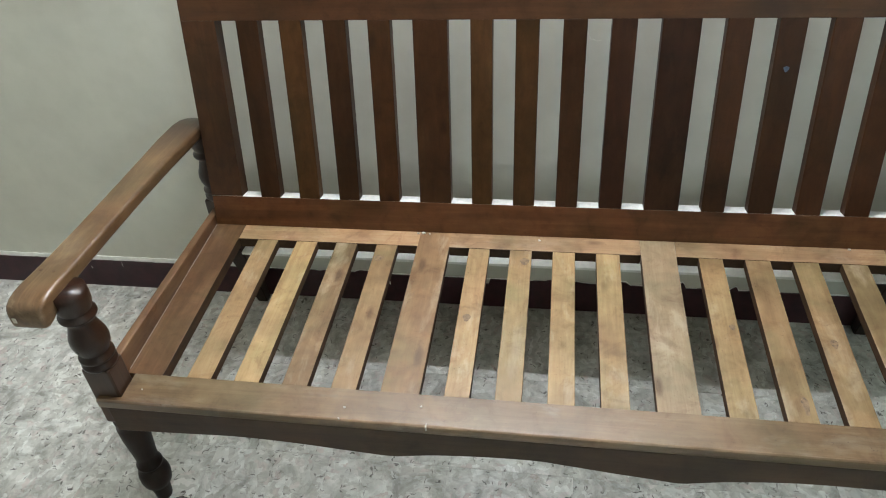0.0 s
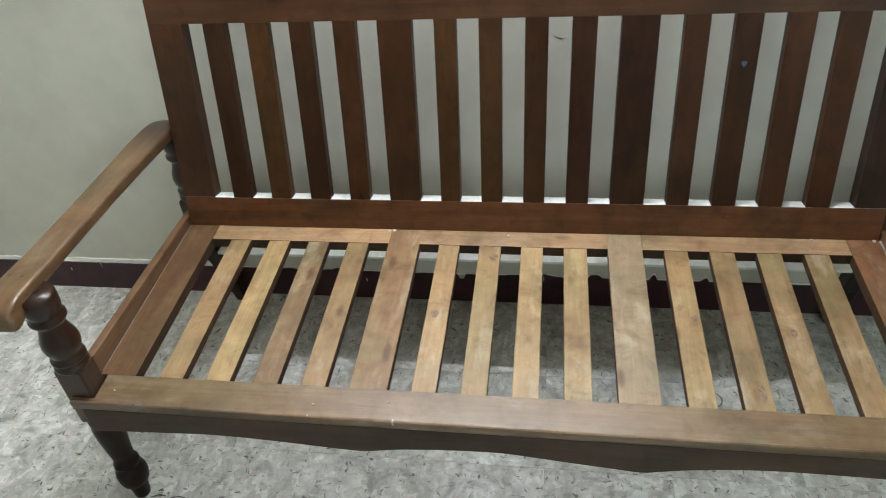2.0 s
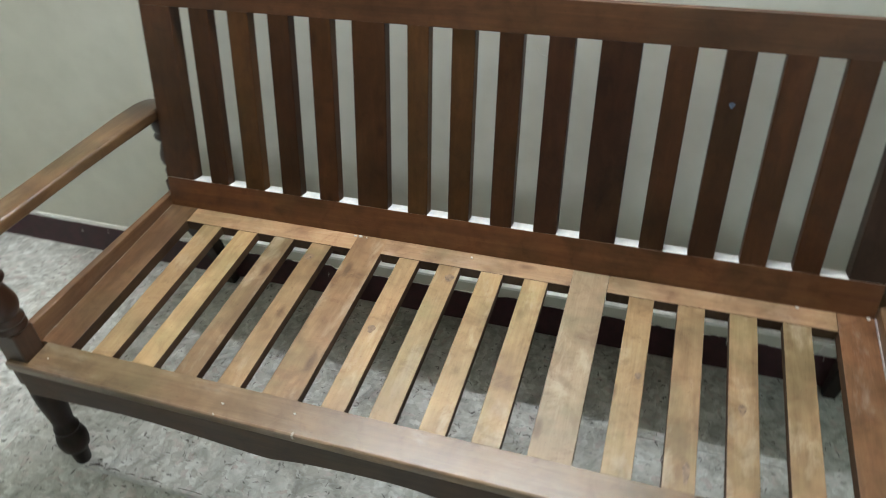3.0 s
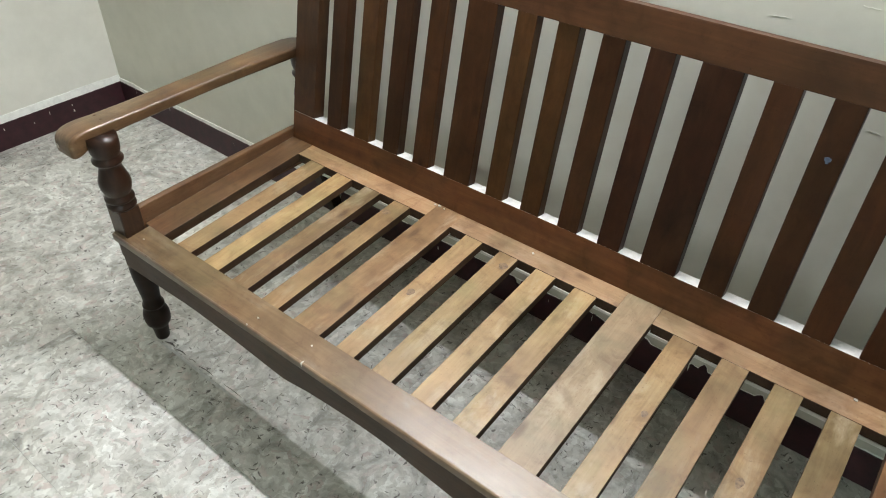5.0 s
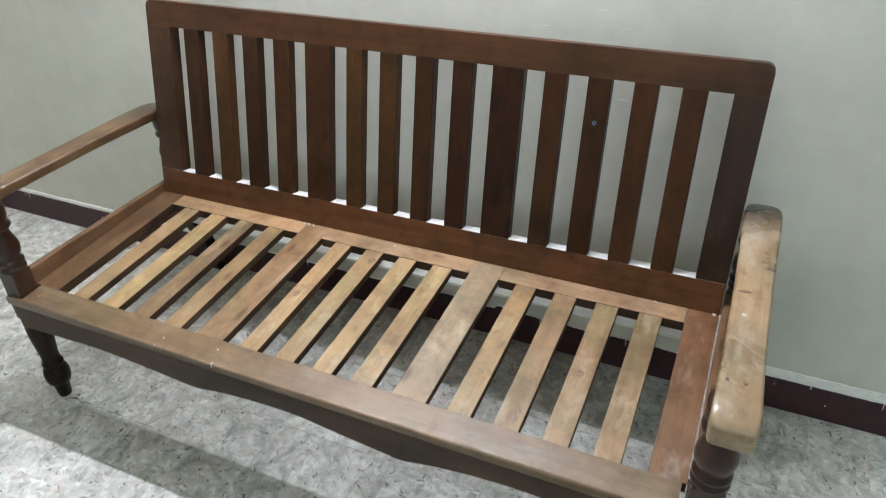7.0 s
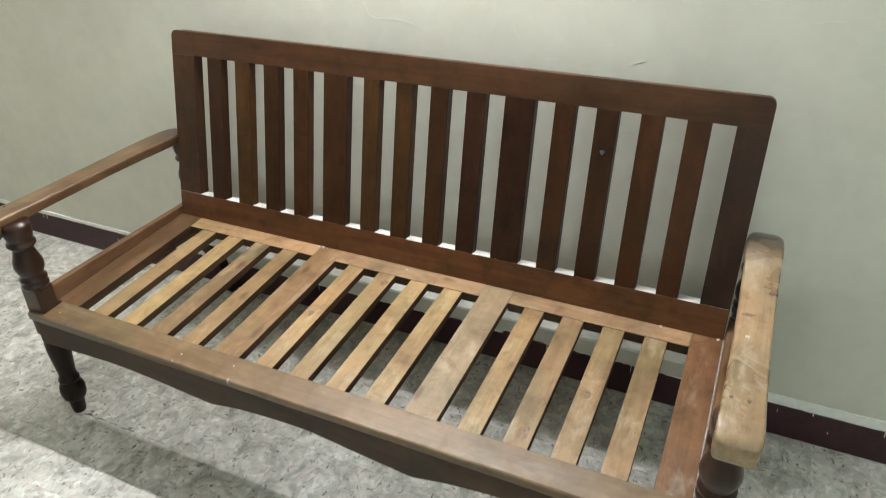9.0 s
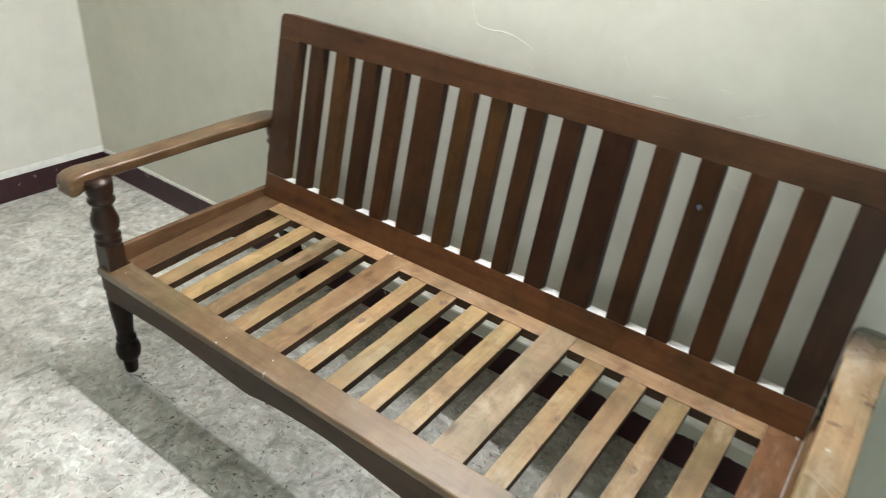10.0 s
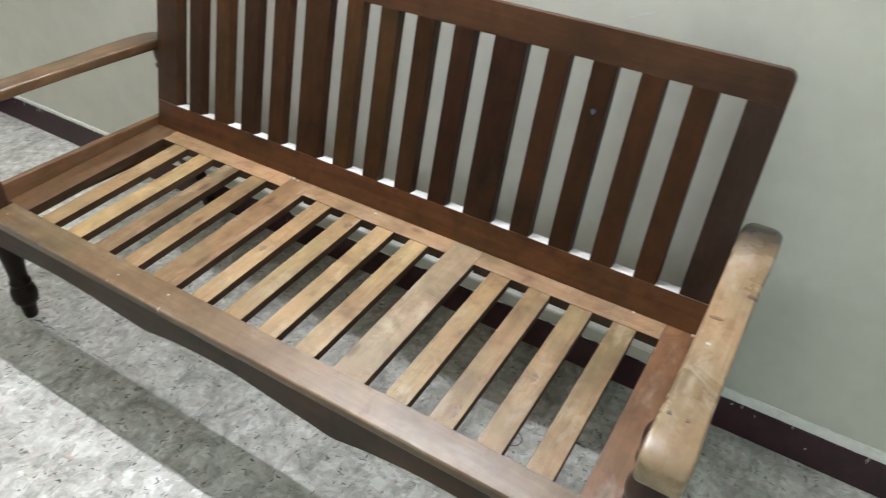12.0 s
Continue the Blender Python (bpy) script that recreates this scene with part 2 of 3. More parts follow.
DUST_GREY = plain("grey_dust", (0.34, 0.31, 0.28), 0.9, 0.35, 90)
SILL_PALE = plain("pale_sill_wood", (0.62, 0.61, 0.57), 0.85, 0.12, 60)
CHIP = plain("white_chip", (0.50, 0.46, 0.40), 0.8, 0.1, 200)
BLUE = plain("blue_paint", (0.07, 0.105, 0.165), 0.5, 0.3, 300)
# darker wood for slat and side board flanks and the rear board's front
EDGE_DARK = wood("dark_side_face_wood", (0.045, 0.024, 0.012), (0.07, 0.038, 0.019), (0.10, 0.055, 0.028), "y", 0.6, 0.15, 0.0, 0.2, worn=(0.14, 0.08, 0.045))
# pale edge wear, with the lamp's glint along the rounding painted in
WORN_GLINT = wood("worn_glint_wood", (0.16, 0.10, 0.055), (0.30, 0.20, 0.12), (0.45, 0.34, 0.24), "x", 0.28, 0.5, 0.5, worn=(0.55, 0.47, 0.38))
KNOT = plain("brown_knot", (0.17, 0.105, 0.058), 0.5, 0.5, 120)
PEG = plain("dark_peg_wood", (0.09, 0.05, 0.03), 0.6, 0.3, 200)
WALL = plaster("cream_wall_paint", (0.65, 0.63, 0.535), (0.59, 0.572, 0.485))
# wall paint darkened for the unseen walls, to hold down bounced light
FAR = plaster("far_wall_bounce_cut", (0.42, 0.42, 0.37), (0.36, 0.36, 0.32))
# west wall in a paler, cooler tone than the north wall
WALL_SIDE = plaster("paler_wall_tone", (0.80, 0.775, 0.69), (0.75, 0.725, 0.64))
# unseen ceiling, greyed so that less light bounces off it
CEIL = plain("ceiling_bounce_cut", (0.5, 0.5, 0.47), 0.8, 0.06, 4)
MAROON = plain("maroon_skirting_paint", (0.038, 0.0078, 0.0115), 0.5, 0.35, 30, 0.2)
WHITE_EDGE = plain("white_edge_paint", (0.90, 0.89, 0.83), 0.6, 0.08, 50)
SCRATCH = plain("bare_plaster", (0.80, 0.79, 0.70), 0.8, 0.05, 90)
TILE = tile_material()
SCUFF_DARK = plain("dark_floor_mark", (0.11, 0.095, 0.08), 0.7, 0.5, 90)
RING = plain("ring_stain_brown", (0.16, 0.105, 0.11), 0.6, 0.4, 120)
SCUFF_PALE = plain("pale_floor_wear", (0.58, 0.57, 0.54), 0.5, 0.15, 60)
GROUT = plain("floor_joint", (0.22, 0.21, 0.19), 0.9, 0.3, 60)
CASING = plain("white_metal", (0.8, 0.8, 0.8), 0.4, 0.03, 20)
GLOW_FAR = glowing("lit_far_tube", (0.76, 1.0, 1.03), FAR_POWER)
GLOW = glowing("lit_tube", (0.97, 1.0, 1.05), TUBE_POWER)


# ---- mesh helpers: plan units, scaled by U when linked ----
def part(name, bm, mat, parent=None, label="", smooth=False):
    bmesh.ops.recalc_face_normals(bm, faces=bm.faces)
    bm.transform(Matrix.Scale(U, 4))
    me = bpy.data.meshes.new(name)
    bm.to_mesh(me)
    bm.free()
    for one in (mat if isinstance(mat, (list, tuple)) else (mat,)):
        me.materials.append(one)
    if smooth:
        me.polygons.foreach_set("use_smooth", [True] * len(me.polygons))
    ob = new(name, me)
    ob.parent = parent
    return tagged(ob, label)


def bevelled(bm, width, segments=2):
    if width:
        bmesh.ops.bevel(bm, geom=bm.edges[:], offset=width, segments=segments, profile=0.5, affect="EDGES")
    return bm


def box(x0, x1, y0, y1, z0, z1, bevel=0.0, segments=2):
    bm = bmesh.new()
    m = Matrix.LocRotScale(((x0 + x1) / 2, (y0 + y1) / 2, (z0 + z1) / 2), None, (x1 - x0, y1 - y0, z1 - z0))
    bmesh.ops.create_cube(bm, size=1, matrix=m)
    return bevelled(bm, bevel, segments)


def extruded(outline, axis, a, b, bevel=0.0, segments=2):
    """A closed outline of two coordinates, pushed along the third axis from a to b."""
    def at(p, w):
        return {"x": (w, *p), "y": (p[0], w, p[1]), "z": (*p, w)}[axis]
    bm = bmesh.new()
    low = [bm.verts.new(at(p, a)) for p in outline]
    high = [bm.verts.new(at(p, b)) for p in outline]
    bm.faces.new(low), bm.faces.new(high)
    n = len(outline)
    for k in range(n):
        bm.faces.new((low[k], low[(k + 1) % n], high[(k + 1) % n], high[k]))
    bmesh.ops.recalc_face_normals(bm, faces=bm.faces)
    if bevel:
        rim = [e for e in bm.edges if (e.verts[0] in low) == (e.verts[1] in low)]
        bmesh.ops.bevel(bm, geom=rim, offset=bevel, segments=segments, profile=0.5, affect="EDGES")
    return bm


def lathe(profile, x, y, steps=28):
    bm = bmesh.new()
    rings = [[bm.verts.new((x + r * math.cos(2 * math.pi * k / steps), y + r * math.sin(2 * math.pi * k / steps), z)) for k in range(steps)] for z, r in profile]
    for a, b in zip(rings, rings[1:]):
        for k in range(steps):
            bm.faces.new((a[k], a[(k + 1) % steps], b[(k + 1) % steps], b[k]))
    bm.faces.new(rings[0]), bm.faces.new(rings[-1])
    return bm


def rounded_section(cx, half, top, bottom, y, r):
    """A rounded rectangle across the x-z plane."""
    pts = []
    h = (top - bottom) / 2
    r = min(r, h * 0.95, half * 0.95)
    for qx, qz, a0 in ((1, 1, 0), (-1, 1, 90), (-1, -1, 180), (1, -1, 270)):
        for k in range(5):
            a = radians(a0 + k * 22.5)
            pts.append((cx + qx * (half - r) + r * math.cos(a), y, (top + bottom) / 2 + qz * (h - r) + r * math.sin(a)))
    return pts


def loft(sections):
    bm = bmesh.new()
    rings = [[bm.verts.new(p) for p in s] for s in sections]
    n = len(rings[0])
    for a, b in zip(rings, rings[1:]):
        for k in range(n):
            bm.faces.new((a[k], a[(k + 1) % n], b[(k + 1) % n], b[k]))
    bm.faces.new(rings[0]), bm.faces.new(rings[-1])
    return bm


def smooth_curve(points, steps=6):
    """Points joined by a Catmull-Rom curve."""
    out = []
    p = [points[0], *points, points[-1]]
    for k in range(1, len(p) - 2):
        for s in range(steps):
            u = s / steps
            out.append(tuple(0.5 * (2 * b + (c - a) * u + (2 * a - 5 * b + 4 * c - d) * u * u + (3 * b - a - 3 * c + d) * u ** 3)
                             for a, b, c, d in zip(p[k - 1], p[k], p[k + 1], p[k + 2])))
    return out + [points[-1]]


# ---- the room ----
WX0, WX1, WY0, WY1, WZ = -1.40, 4.0, -3.15, 0.69, 2.95
TILE_SIZE = 0.285


def wall(name, x0, x1, y0, y1, mat, label):
    return tagged(part(name, box(x0, x1, y0, y1, 0, WZ), mat, None, label), category="wall", kind="structure")


wall_north = wall("wall_north", WX0 - 0.15, WX1 + 0.15, WY1, WY1 + 0.15, WALL, "cream painted plaster wall with scuffs and scratches")
wall_west = wall("wall_west", WX0 - 0.15, WX0, WY0, WY1, WALL_SIDE, "painted plaster wall in a paler tone meeting the corner")
wall("wall_east", WX1, WX1 + 0.15, WY0, WY1, FAR, "unseen wall closing the room, darkened to cut bounce light")
wall("wall_south", WX0 - 0.15, WX1 + 0.15, WY0 - 0.15, WY0, FAR, "unseen wall across the room, darkened to cut bounce light")
tagged(part("ceiling", box(WX0 - 0.15, WX1 + 0.15, WY0 - 0.15, WY1 + 0.15, WZ, WZ + 0.12), CEIL, None, "unseen ceiling of the room, greyed to cut bounce light"), category="ceiling", kind="structure")
floor = tagged(part("floor", box(WX0 - 0.15, WX1 + 0.15, WY0 - 0.15, WY1 + 0.15, -0.15, -0.004), GROUT, None, "worn marbled grey vinyl tile floor with dark flecks"), category="floor", kind="structure")


def skirting(name, length, place, seed, drips, bare=(0, 0)):
    """A painted skirting band with an uneven upper edge and runs of paint, and the white line above it."""
    rng = random.Random(seed)
    n = int(length / 0.006)
    top = [0.101 + 0.0016 * noise.noise((k * 0.05, seed, 0)) + 0.0011 * noise.noise((k * 0.31, seed, 4)) for k in range(n + 1)]
    for s, w, h in drips:
        for k in range(n + 1):
            d = abs(k * 0.006 - s)
            if d < w:
                top[k] += h * (1 - (d / w) ** 4)
    def strip(low, high, depth):
        bm = bmesh.new()
        rows = []
        for k in range(n + 1):
            u = min(k * length / n, length)
            rows.append([bm.verts.new(place(u, w, z)) for w, z in ((0, low(k)), (depth, low(k)), (depth, high(k) - 0.001), (depth - 0.001, high(k)), (0, high(k)))])
        for a, b in zip(rows, rows[1:]):
            for j in range(4):
                bm.faces.new((a[j], b[j], b[j + 1], a[j + 1]))
        return bm
    base = part(name, strip(lambda k: 0.0, lambda k: top[k], 0.006), MAROON, None, "glossy maroon painted skirting band with uneven edge")
    tagged(base, category="baseboard", kind="structure")
    # within bare, under the bench, the line is thinned to stand for shade
    part("paint_edge", strip(lambda k: 0.098, lambda k: max(top[k], 0.1) + (0.0006 if bare[0] < k * 0.006 < bare[1] else 0.03 if k * 0.006 > 2.95 else 0.015) + 0.004 * noise.noise((k * 0.04, seed, 9)) + 0.002 * noise.noise((k * 0.23, seed, 2)), 0.003), WHITE_EDGE, base, "white paint line above the skirting")
    for k in range(int(length / 0.14)):
        u, w = rng.uniform(0, length), rng.uniform(0.0007, 0.0024)
        h = rng.uniform(0.003, 0.008) if k % 2 else rng.uniform(0.008, 0.02)
        z = rng.uniform(0.05, 0.1) if k % 2 else 0.1 - h * 0.5
        bm = bmesh.new()
        bm.faces.new([bm.verts.new(place(u + a * w, 0.0068, z + b * h)) for a, b in ((-1, 0.1), (0.3, -0.8), (1, -0.2), (0.7, 0.9), (-0.6, 1))])
        part("paint_chip", bm, SCRATCH, base)
    return base


skirting("baseboard_north", WX1 - WX0, lambda u, w, z: (WX0 + u, WY1 - w, z), 3,
         ((1.98, 0.012, -0.02), (2.36, 0.02, 0.012), (2.52, 0.008, 0.02), (1.62, 0.03, 0.008), (2.2, 0.05, 0.006), (2.66, 0.01, 0.012)), (1.3, 2.95))
skirting("baseboard_west", WY1 - WY0, lambda u, w, z: (WX0 + w, WY0 + u, z), 5, ())


def scratch(points, width):
    """A thin raised line of bare plaster on the back wall."""
    pts = [(x + 0.0022 * noise.noise((x * 90, z * 70, 1)), z + 0.0030 * noise.noise((x * 110, z * 60, 5))) for x, z in smooth_curve(points, 9)]
    bm = bmesh.new()
    rows = []
    for k, (x, z) in enumerate(pts):
        a, b = pts[max(k - 1, 0)], pts[min(k + 1, len(pts) - 1)]
        d = Vector((b[0] - a[0], b[1] - a[1])).normalized()
        w = width * (0.35 + 0.65 * math.sin(math.pi * (k + 0.4) / (len(pts) - 0.2))) * (0.75 + 0.9 * noise.noise((k * 0.9, x * 9, 0)))
        rows.append([bm.verts.new((x - d.y * s * w, WY1 - h, z + d.x * s * w)) for s, h in ((-1, 0.0002), (0, 0.0007), (1, 0.0002))])
    for a, b in zip(rows, rows[1:]):
        for j in (0, 1):
            bm.faces.new((a[j], a[j + 1], b[j + 1], b[j]))
    part("scratch", bm, SCRATCH, wall_north)


for line, width in ((((0.505, 1.115), (0.515, 1.07), (0.534, 1.026), (0.565, 1.016), (0.622, 1.018), (0.665, 1.008), (0.705, 0.992)), 0.0022),
                    (((0.935, 1.03), (0.945, 1.014), (0.957, 1.003)), 0.0020), (((1.16, 1.003), (1.178, 1.004), (1.19, 1.002)), 0.0022),
                    (((1.225, 0.962), (1.243, 0.968), (1.262, 0.978)), 0.0022), (((1.59, 1.088), (1.62, 1.092), (1.65, 1.096)), 0.0018),
                    (((0.818, 0.822), (0.826, 0.806), (0.842, 0.800), (0.852, 0.806)), 0.0020), (((1.02, 0.955), (1.04, 0.958), (1.06, 0.957)), 0.0022),
                    (((1.21, 0.955), (1.225, 0.957)), 0.002), (((0.70, 0.955), (0.71, 0.948)), 0.002), (((1.235, 0.80), (1.25, 0.803), (1.262, 0.801)), 0.0018)):
    scratch(line, width * 0.26)

# ---- the lamp over the bench, above the view ----
def tube_fitting(x, y, z, wall_y, glow, offsets, label):
    """A batten fitting on wall brackets, with its tubes in front of it."""
    back = 1 if wall_y > y else -1
    ob = tagged(new("tube_light"), label, "wall light", "tube lights of the room")
    y0, y1 = sorted((y + back * 0.045, y + back * 0.095))
    high = max(offsets) + 0.03
    part("casing", box(x - TUBE_LEN / 2 - 0.03, x + TUBE_LEN / 2 + 0.03, y0, y1, z - 0.02, z + high, 0.004), CASING, ob)
    for s in (-0.35, 0.35):
        b0, b1 = sorted((y + back * 0.0955, wall_y - back * 0.001))
        part("bracket", box(x + s - 0.012, x + s + 0.012, b0, b1, z - 0.008, z + 0.012, 0.002), CASING, ob)
    for dz in offsets:
        for s in (-1, 1):
            c0, c1 = sorted((y - back * 0.018, y + back * 0.046))
            part("end_cap", box(*sorted((x + s * TUBE_LEN / 2, x + s * (TUBE_LEN / 2 + 0.025))), c0, c1, z + dz - 0.016, z + dz + 0.02, 0.003), CASING, ob)
        bm = lathe([(-TUBE_LEN / 2, 0.013), (TUBE_LEN / 2, 0.013)], 0, 0, 10)
        bm.transform(Matrix.Translation((x, y, z + dz)) @ Matrix.Rotation(radians(90), 4, "Y"))
        part("tube", bm, glow, ob)


tube_fitting(TUBE_X, TUBE_Y, TUBE_Z, WY1, GLOW, (0.0,), "white fluorescent tube light above the wooden sofa")
tube_fitting(FAR_X, FAR_Y, FAR_Z, WY0, GLOW_FAR, (0.0, 0.07), "white twin fluorescent tube light on the opposite wall")

# ---- the bench ----
bench = tagged(new("slatted_sofa"), "worn brown wooden three-seat sofa, bare slatted seat and back", "sofa")
SEAT = 0.384
GAP_LEFT = [0.0, 0.099, 0.199, 0.2985, 0.397, 0.521, 0.617, 0.715, 0.813, 0.913, 1.038, 1.137, 1.238, 1.338, 1.438]
BACK_GAP, LENGTH = 0.049, 1.489
SEAT_GAP = 0.0475

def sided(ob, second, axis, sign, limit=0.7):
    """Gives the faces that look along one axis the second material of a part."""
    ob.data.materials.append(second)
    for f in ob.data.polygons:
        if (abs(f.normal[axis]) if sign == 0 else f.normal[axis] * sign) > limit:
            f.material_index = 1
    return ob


# the seat is one flat frame, rising a little to the rear; s runs back along it, h stands off its top
SEAT_RISE = 3.95
SEAT_FRONT = 0.366
SEATED = Matrix.Translation((0, 0, SEAT_FRONT)) @ Matrix.Rotation(radians(SEAT_RISE), 4, "X")


def seated(bm):
    bm.transform(SEATED)
    return bm


BOARD = [(-0.112, -0.064), (1.596, -0.064), (1.596, -0.0515), (1.548, -0.0515), (1.548, 0.0082), (-0.0635, 0.0082), (-0.0635, -0.0515), (-0.112, -0.0515)]
bm = extruded(BOARD, "z", -0.024, 0.0)
rim = [e for e in bm.edges if all(v.co.y < -0.06 for v in e.verts) and abs(e.verts[0].co.z - e.verts[1].co.z) < 0.001]
bmesh.ops.bevel(bm, geom=rim, offset=0.005, segments=3, profile=0.5, affect="EDGES")
front_board = part("front_board", seated(bm), SEAT_X, bench, "wide brown front board with rounded worn edge, highlight painted in")
front_board.data.materials.append(WORN_GLINT)
for f in front_board.data.polygons:
    f.use_smooth = abs(f.normal.z) < 0.995
    if f.normal.y < -0.2 and f.normal.z > 0.25:
        f.material_index = 1
RAIL_FRONT, RAIL_BACK = 0.439, 0.5
for x0, x1 in ((-0.0035, 0.4455), (0.5205, 0.9605), (1.0385, 1.4865)):
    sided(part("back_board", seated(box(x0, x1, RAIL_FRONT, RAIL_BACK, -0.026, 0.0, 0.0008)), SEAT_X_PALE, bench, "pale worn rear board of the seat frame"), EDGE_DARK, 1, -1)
for x0, x1, mat, label in ((-0.0805, -0.004, SEAT_Y, "dark red-brown side board of the seat"), (1.487, 1.5560, SEAT_Y_WORN, "worn orange-brown side board of the seat")):
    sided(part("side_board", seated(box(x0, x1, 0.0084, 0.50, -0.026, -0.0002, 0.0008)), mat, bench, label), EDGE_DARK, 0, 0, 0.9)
# unseen rail, sized to set the inner edge of the seat's floor shadow
part("front_rail", box(-0.064, 1.548, -0.034, 0.032, 0.285, 0.301, 0.002), APRON, bench)
# guessed board, run to the wall to block light, whitened to look lit
part("rear_shade_board", box(-0.07, 1.556, 0.548, 0.686, 0.258, 0.266, 0.001), WHITE_EDGE, bench, "thin white board behind the seat, added to shade the floor")
KIND = [1, 0, 2, 1, 4, 1, 0, 0, 0, 3, 0, 1, 1, 2]
for k, kind in enumerate(KIND):
    x0, x1 = GAP_LEFT[k] + SEAT_GAP, GAP_LEFT[k + 1]
    back = RAIL_BACK if k in (4, 9) else RAIL_FRONT - 0.0006
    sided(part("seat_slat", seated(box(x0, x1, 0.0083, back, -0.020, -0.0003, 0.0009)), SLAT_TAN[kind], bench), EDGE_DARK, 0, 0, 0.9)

for x, y, sx, sy in ((0.588, 0.215, 0.008, 0.011), (1.222, 0.045, 0.006, 0.022), (0.700, 0.40, 0.010, 0.012), (1.125, 0.23, 0.006, 0.008), (0.36, 0.39, 0.012, 0.010), (1.31, 0.20, 0.007, 0.012)):
    pts = [(x + sx * math.cos(a) * (1 + 0.25 * math.sin(3 * a)), y + sy * math.sin(a)) for a in [j * 0.524 for j in range(12)]]
    part("knot", seated(extruded(pts, "z", -0.004, 0.0)), KNOT, bench)
for x, gap in ((0.5448, 0.0016),):  # the nick in the rounded front edge
    part("nick", seated(extruded([(x - gap, -0.0648), (x + gap, -0.0648), (x + gap * 0.6, -0.056), (x - gap * 0.5, -0.057)], "z", -0.010, 0.0006)), CHIP, bench, "pale nick in the front edge")

# apron with its two points
APRON_EDGE = [(-0.100, 0.266), (0.06, 0.273), (0.16, 0.277), (0.27, 0.273), (0.37, 0.265), (0.43, 0.260), (0.474, 0.258), (0.51, 0.264), (0.56, 0.272), (0.65, 0.279),
              (0.74, 0.281), (0.80, 0.275), (0.87, 0.266), (0.95, 0.257), (1.005, 0.251), (1.04, 0.257), (1.10, 0.269), (1.21, 0.281), (1.34, 0.282), (1.47, 0.278), (1.585, 0.268)]
edge = smooth_curve(APRON_EDGE, 4)
part("apron", extruded([(-0.100, 0.3355), (1.585, 0.3355)] + edge[::-1], "y", -0.058, -0.0345, 0.002), APRON, bench, "dark apron with a wavy lower edge")

for x0, x1 in ((-0.102, -0.083), (1.5595, 1.578)):
    outline = [(-0.012, 0.300), (0.56, 0.300), (0.56, 0.424), (0.3, 0.420), (0.05, 0.414), (-0.012, 0.412)]
    part("side_rail", extruded(outline, "x", x0, x1, 0.003), SEAT_Y, bench, "red-brown side rail standing above the seat")
for x0, x1 in ((1.5564, 1.5592), (-0.0827, -0.0809)):
    part("dust_line", seated(box(x0, x1, 0.02, 0.49, -0.01, 0.0012 if x0 > 0 else -0.002)), DUST_GREY, bench, "pale dust caught along the joint")

# turned posts and legs
UPPER = [(0.430, 0.030), (0.434, 0.0335), (0.441, 0.0335), (0.445, 0.028), (0.449, 0.028), (0.452, 0.0335), (0.459, 0.0335), (0.464, 0.027), (0.470, 0.0285), (0.482, 0.034),
         (0.495, 0.036), (0.508, 0.0345), (0.524, 0.029), (0.538, 0.025), (0.546, 0.0245), (0.550, 0.031), (0.555, 0.0345), (0.561, 0.0345), (0.566, 0.028), (0.571, 0.030),
         (0.583, 0.0335), (0.600, 0.0345), (0.616, 0.0335)]
LOWER = [(0.0, 0.0158), (0.006, 0.0180), (0.040, 0.0207), (0.048, 0.0229), (0.056, 0.0304), (0.070, 0.0334), (0.086, 0.0339), (0.100, 0.0308), (0.108, 0.0246), (0.114, 0.0242), (0.117, 0.0277),
         (0.123, 0.0277), (0.127, 0.0229), (0.150, 0.0233), (0.185, 0.0268), (0.220, 0.0299), (0.250, 0.0304), (0.262, 0.0273), (0.268, 0.0295), (0.278, 0.0295), (0.286, 0.0255), (0.292, 0.0255)]
for side, x0 in ((-1, -0.096), (1, 1.588)):
    for y, w, d in ((-0.0255, 0.029, 0.0255), (0.575, 0.030, 0.030)):
        x = x0 if y < 0 else x0 + side * 0.006
        post = part("post", box(x - w, x + w, y - d, y + d, 0.280, 0.432, 0.004), BLOCK, bench, "square worn red-brown post block")
        part("turned_column", lathe(UPPER, x, y), POST, post, "turned baluster with rings", True)
        if y < 0:
            part("turned_leg", lathe(LOWER, x, y), LEG, post, "turned leg with a ball foot", True)
        else:
            rake = [[(x + a * q, y + shift + b * q, z) for a, b in ((-1, -1), (1, -1), (1, 1), (-1, 1))] for z, q, shift in ((0.0, 0.015, 0.088), (0.15, 0.021, 0.048), (0.292, 0.027, 0.0))]
            part("raked_leg", bevelled(loft(rake), 0.002, 1), LEG, post, "plain dark raked rear leg")

# arms: front end rolled down, rear end rounded
ARM_LINE = [(-0.0945, 0.618, 0.599, 0.026), (-0.0935, 0.626, 0.594, 0.030), (-0.090, 0.632, 0.592, 0.0325), (-0.084, 0.638, 0.591, 0.034), (-0.073, 0.643, 0.594, 0.035), (-0.058, 0.6465, 0.601, 0.035),
            (-0.040, 0.648, 0.609, 0.0345), (-0.010, 0.6475, 0.616, 0.0335), (0.05, 0.648, 0.619, 0.0325), (0.15, 0.650, 0.622, 0.0320), (0.28, 0.654, 0.626, 0.0325),
            (0.40, 0.657, 0.628, 0.0345), (0.48, 0.658, 0.629, 0.0375), (0.55, 0.657, 0.629, 0.038), (0.580, 0.654, 0.629, 0.0365), (0.597, 0.651, 0.628, 0.031), (0.607, 0.648, 0.629, 0.022), (0.612, 0.644, 0.632, 0.010)]
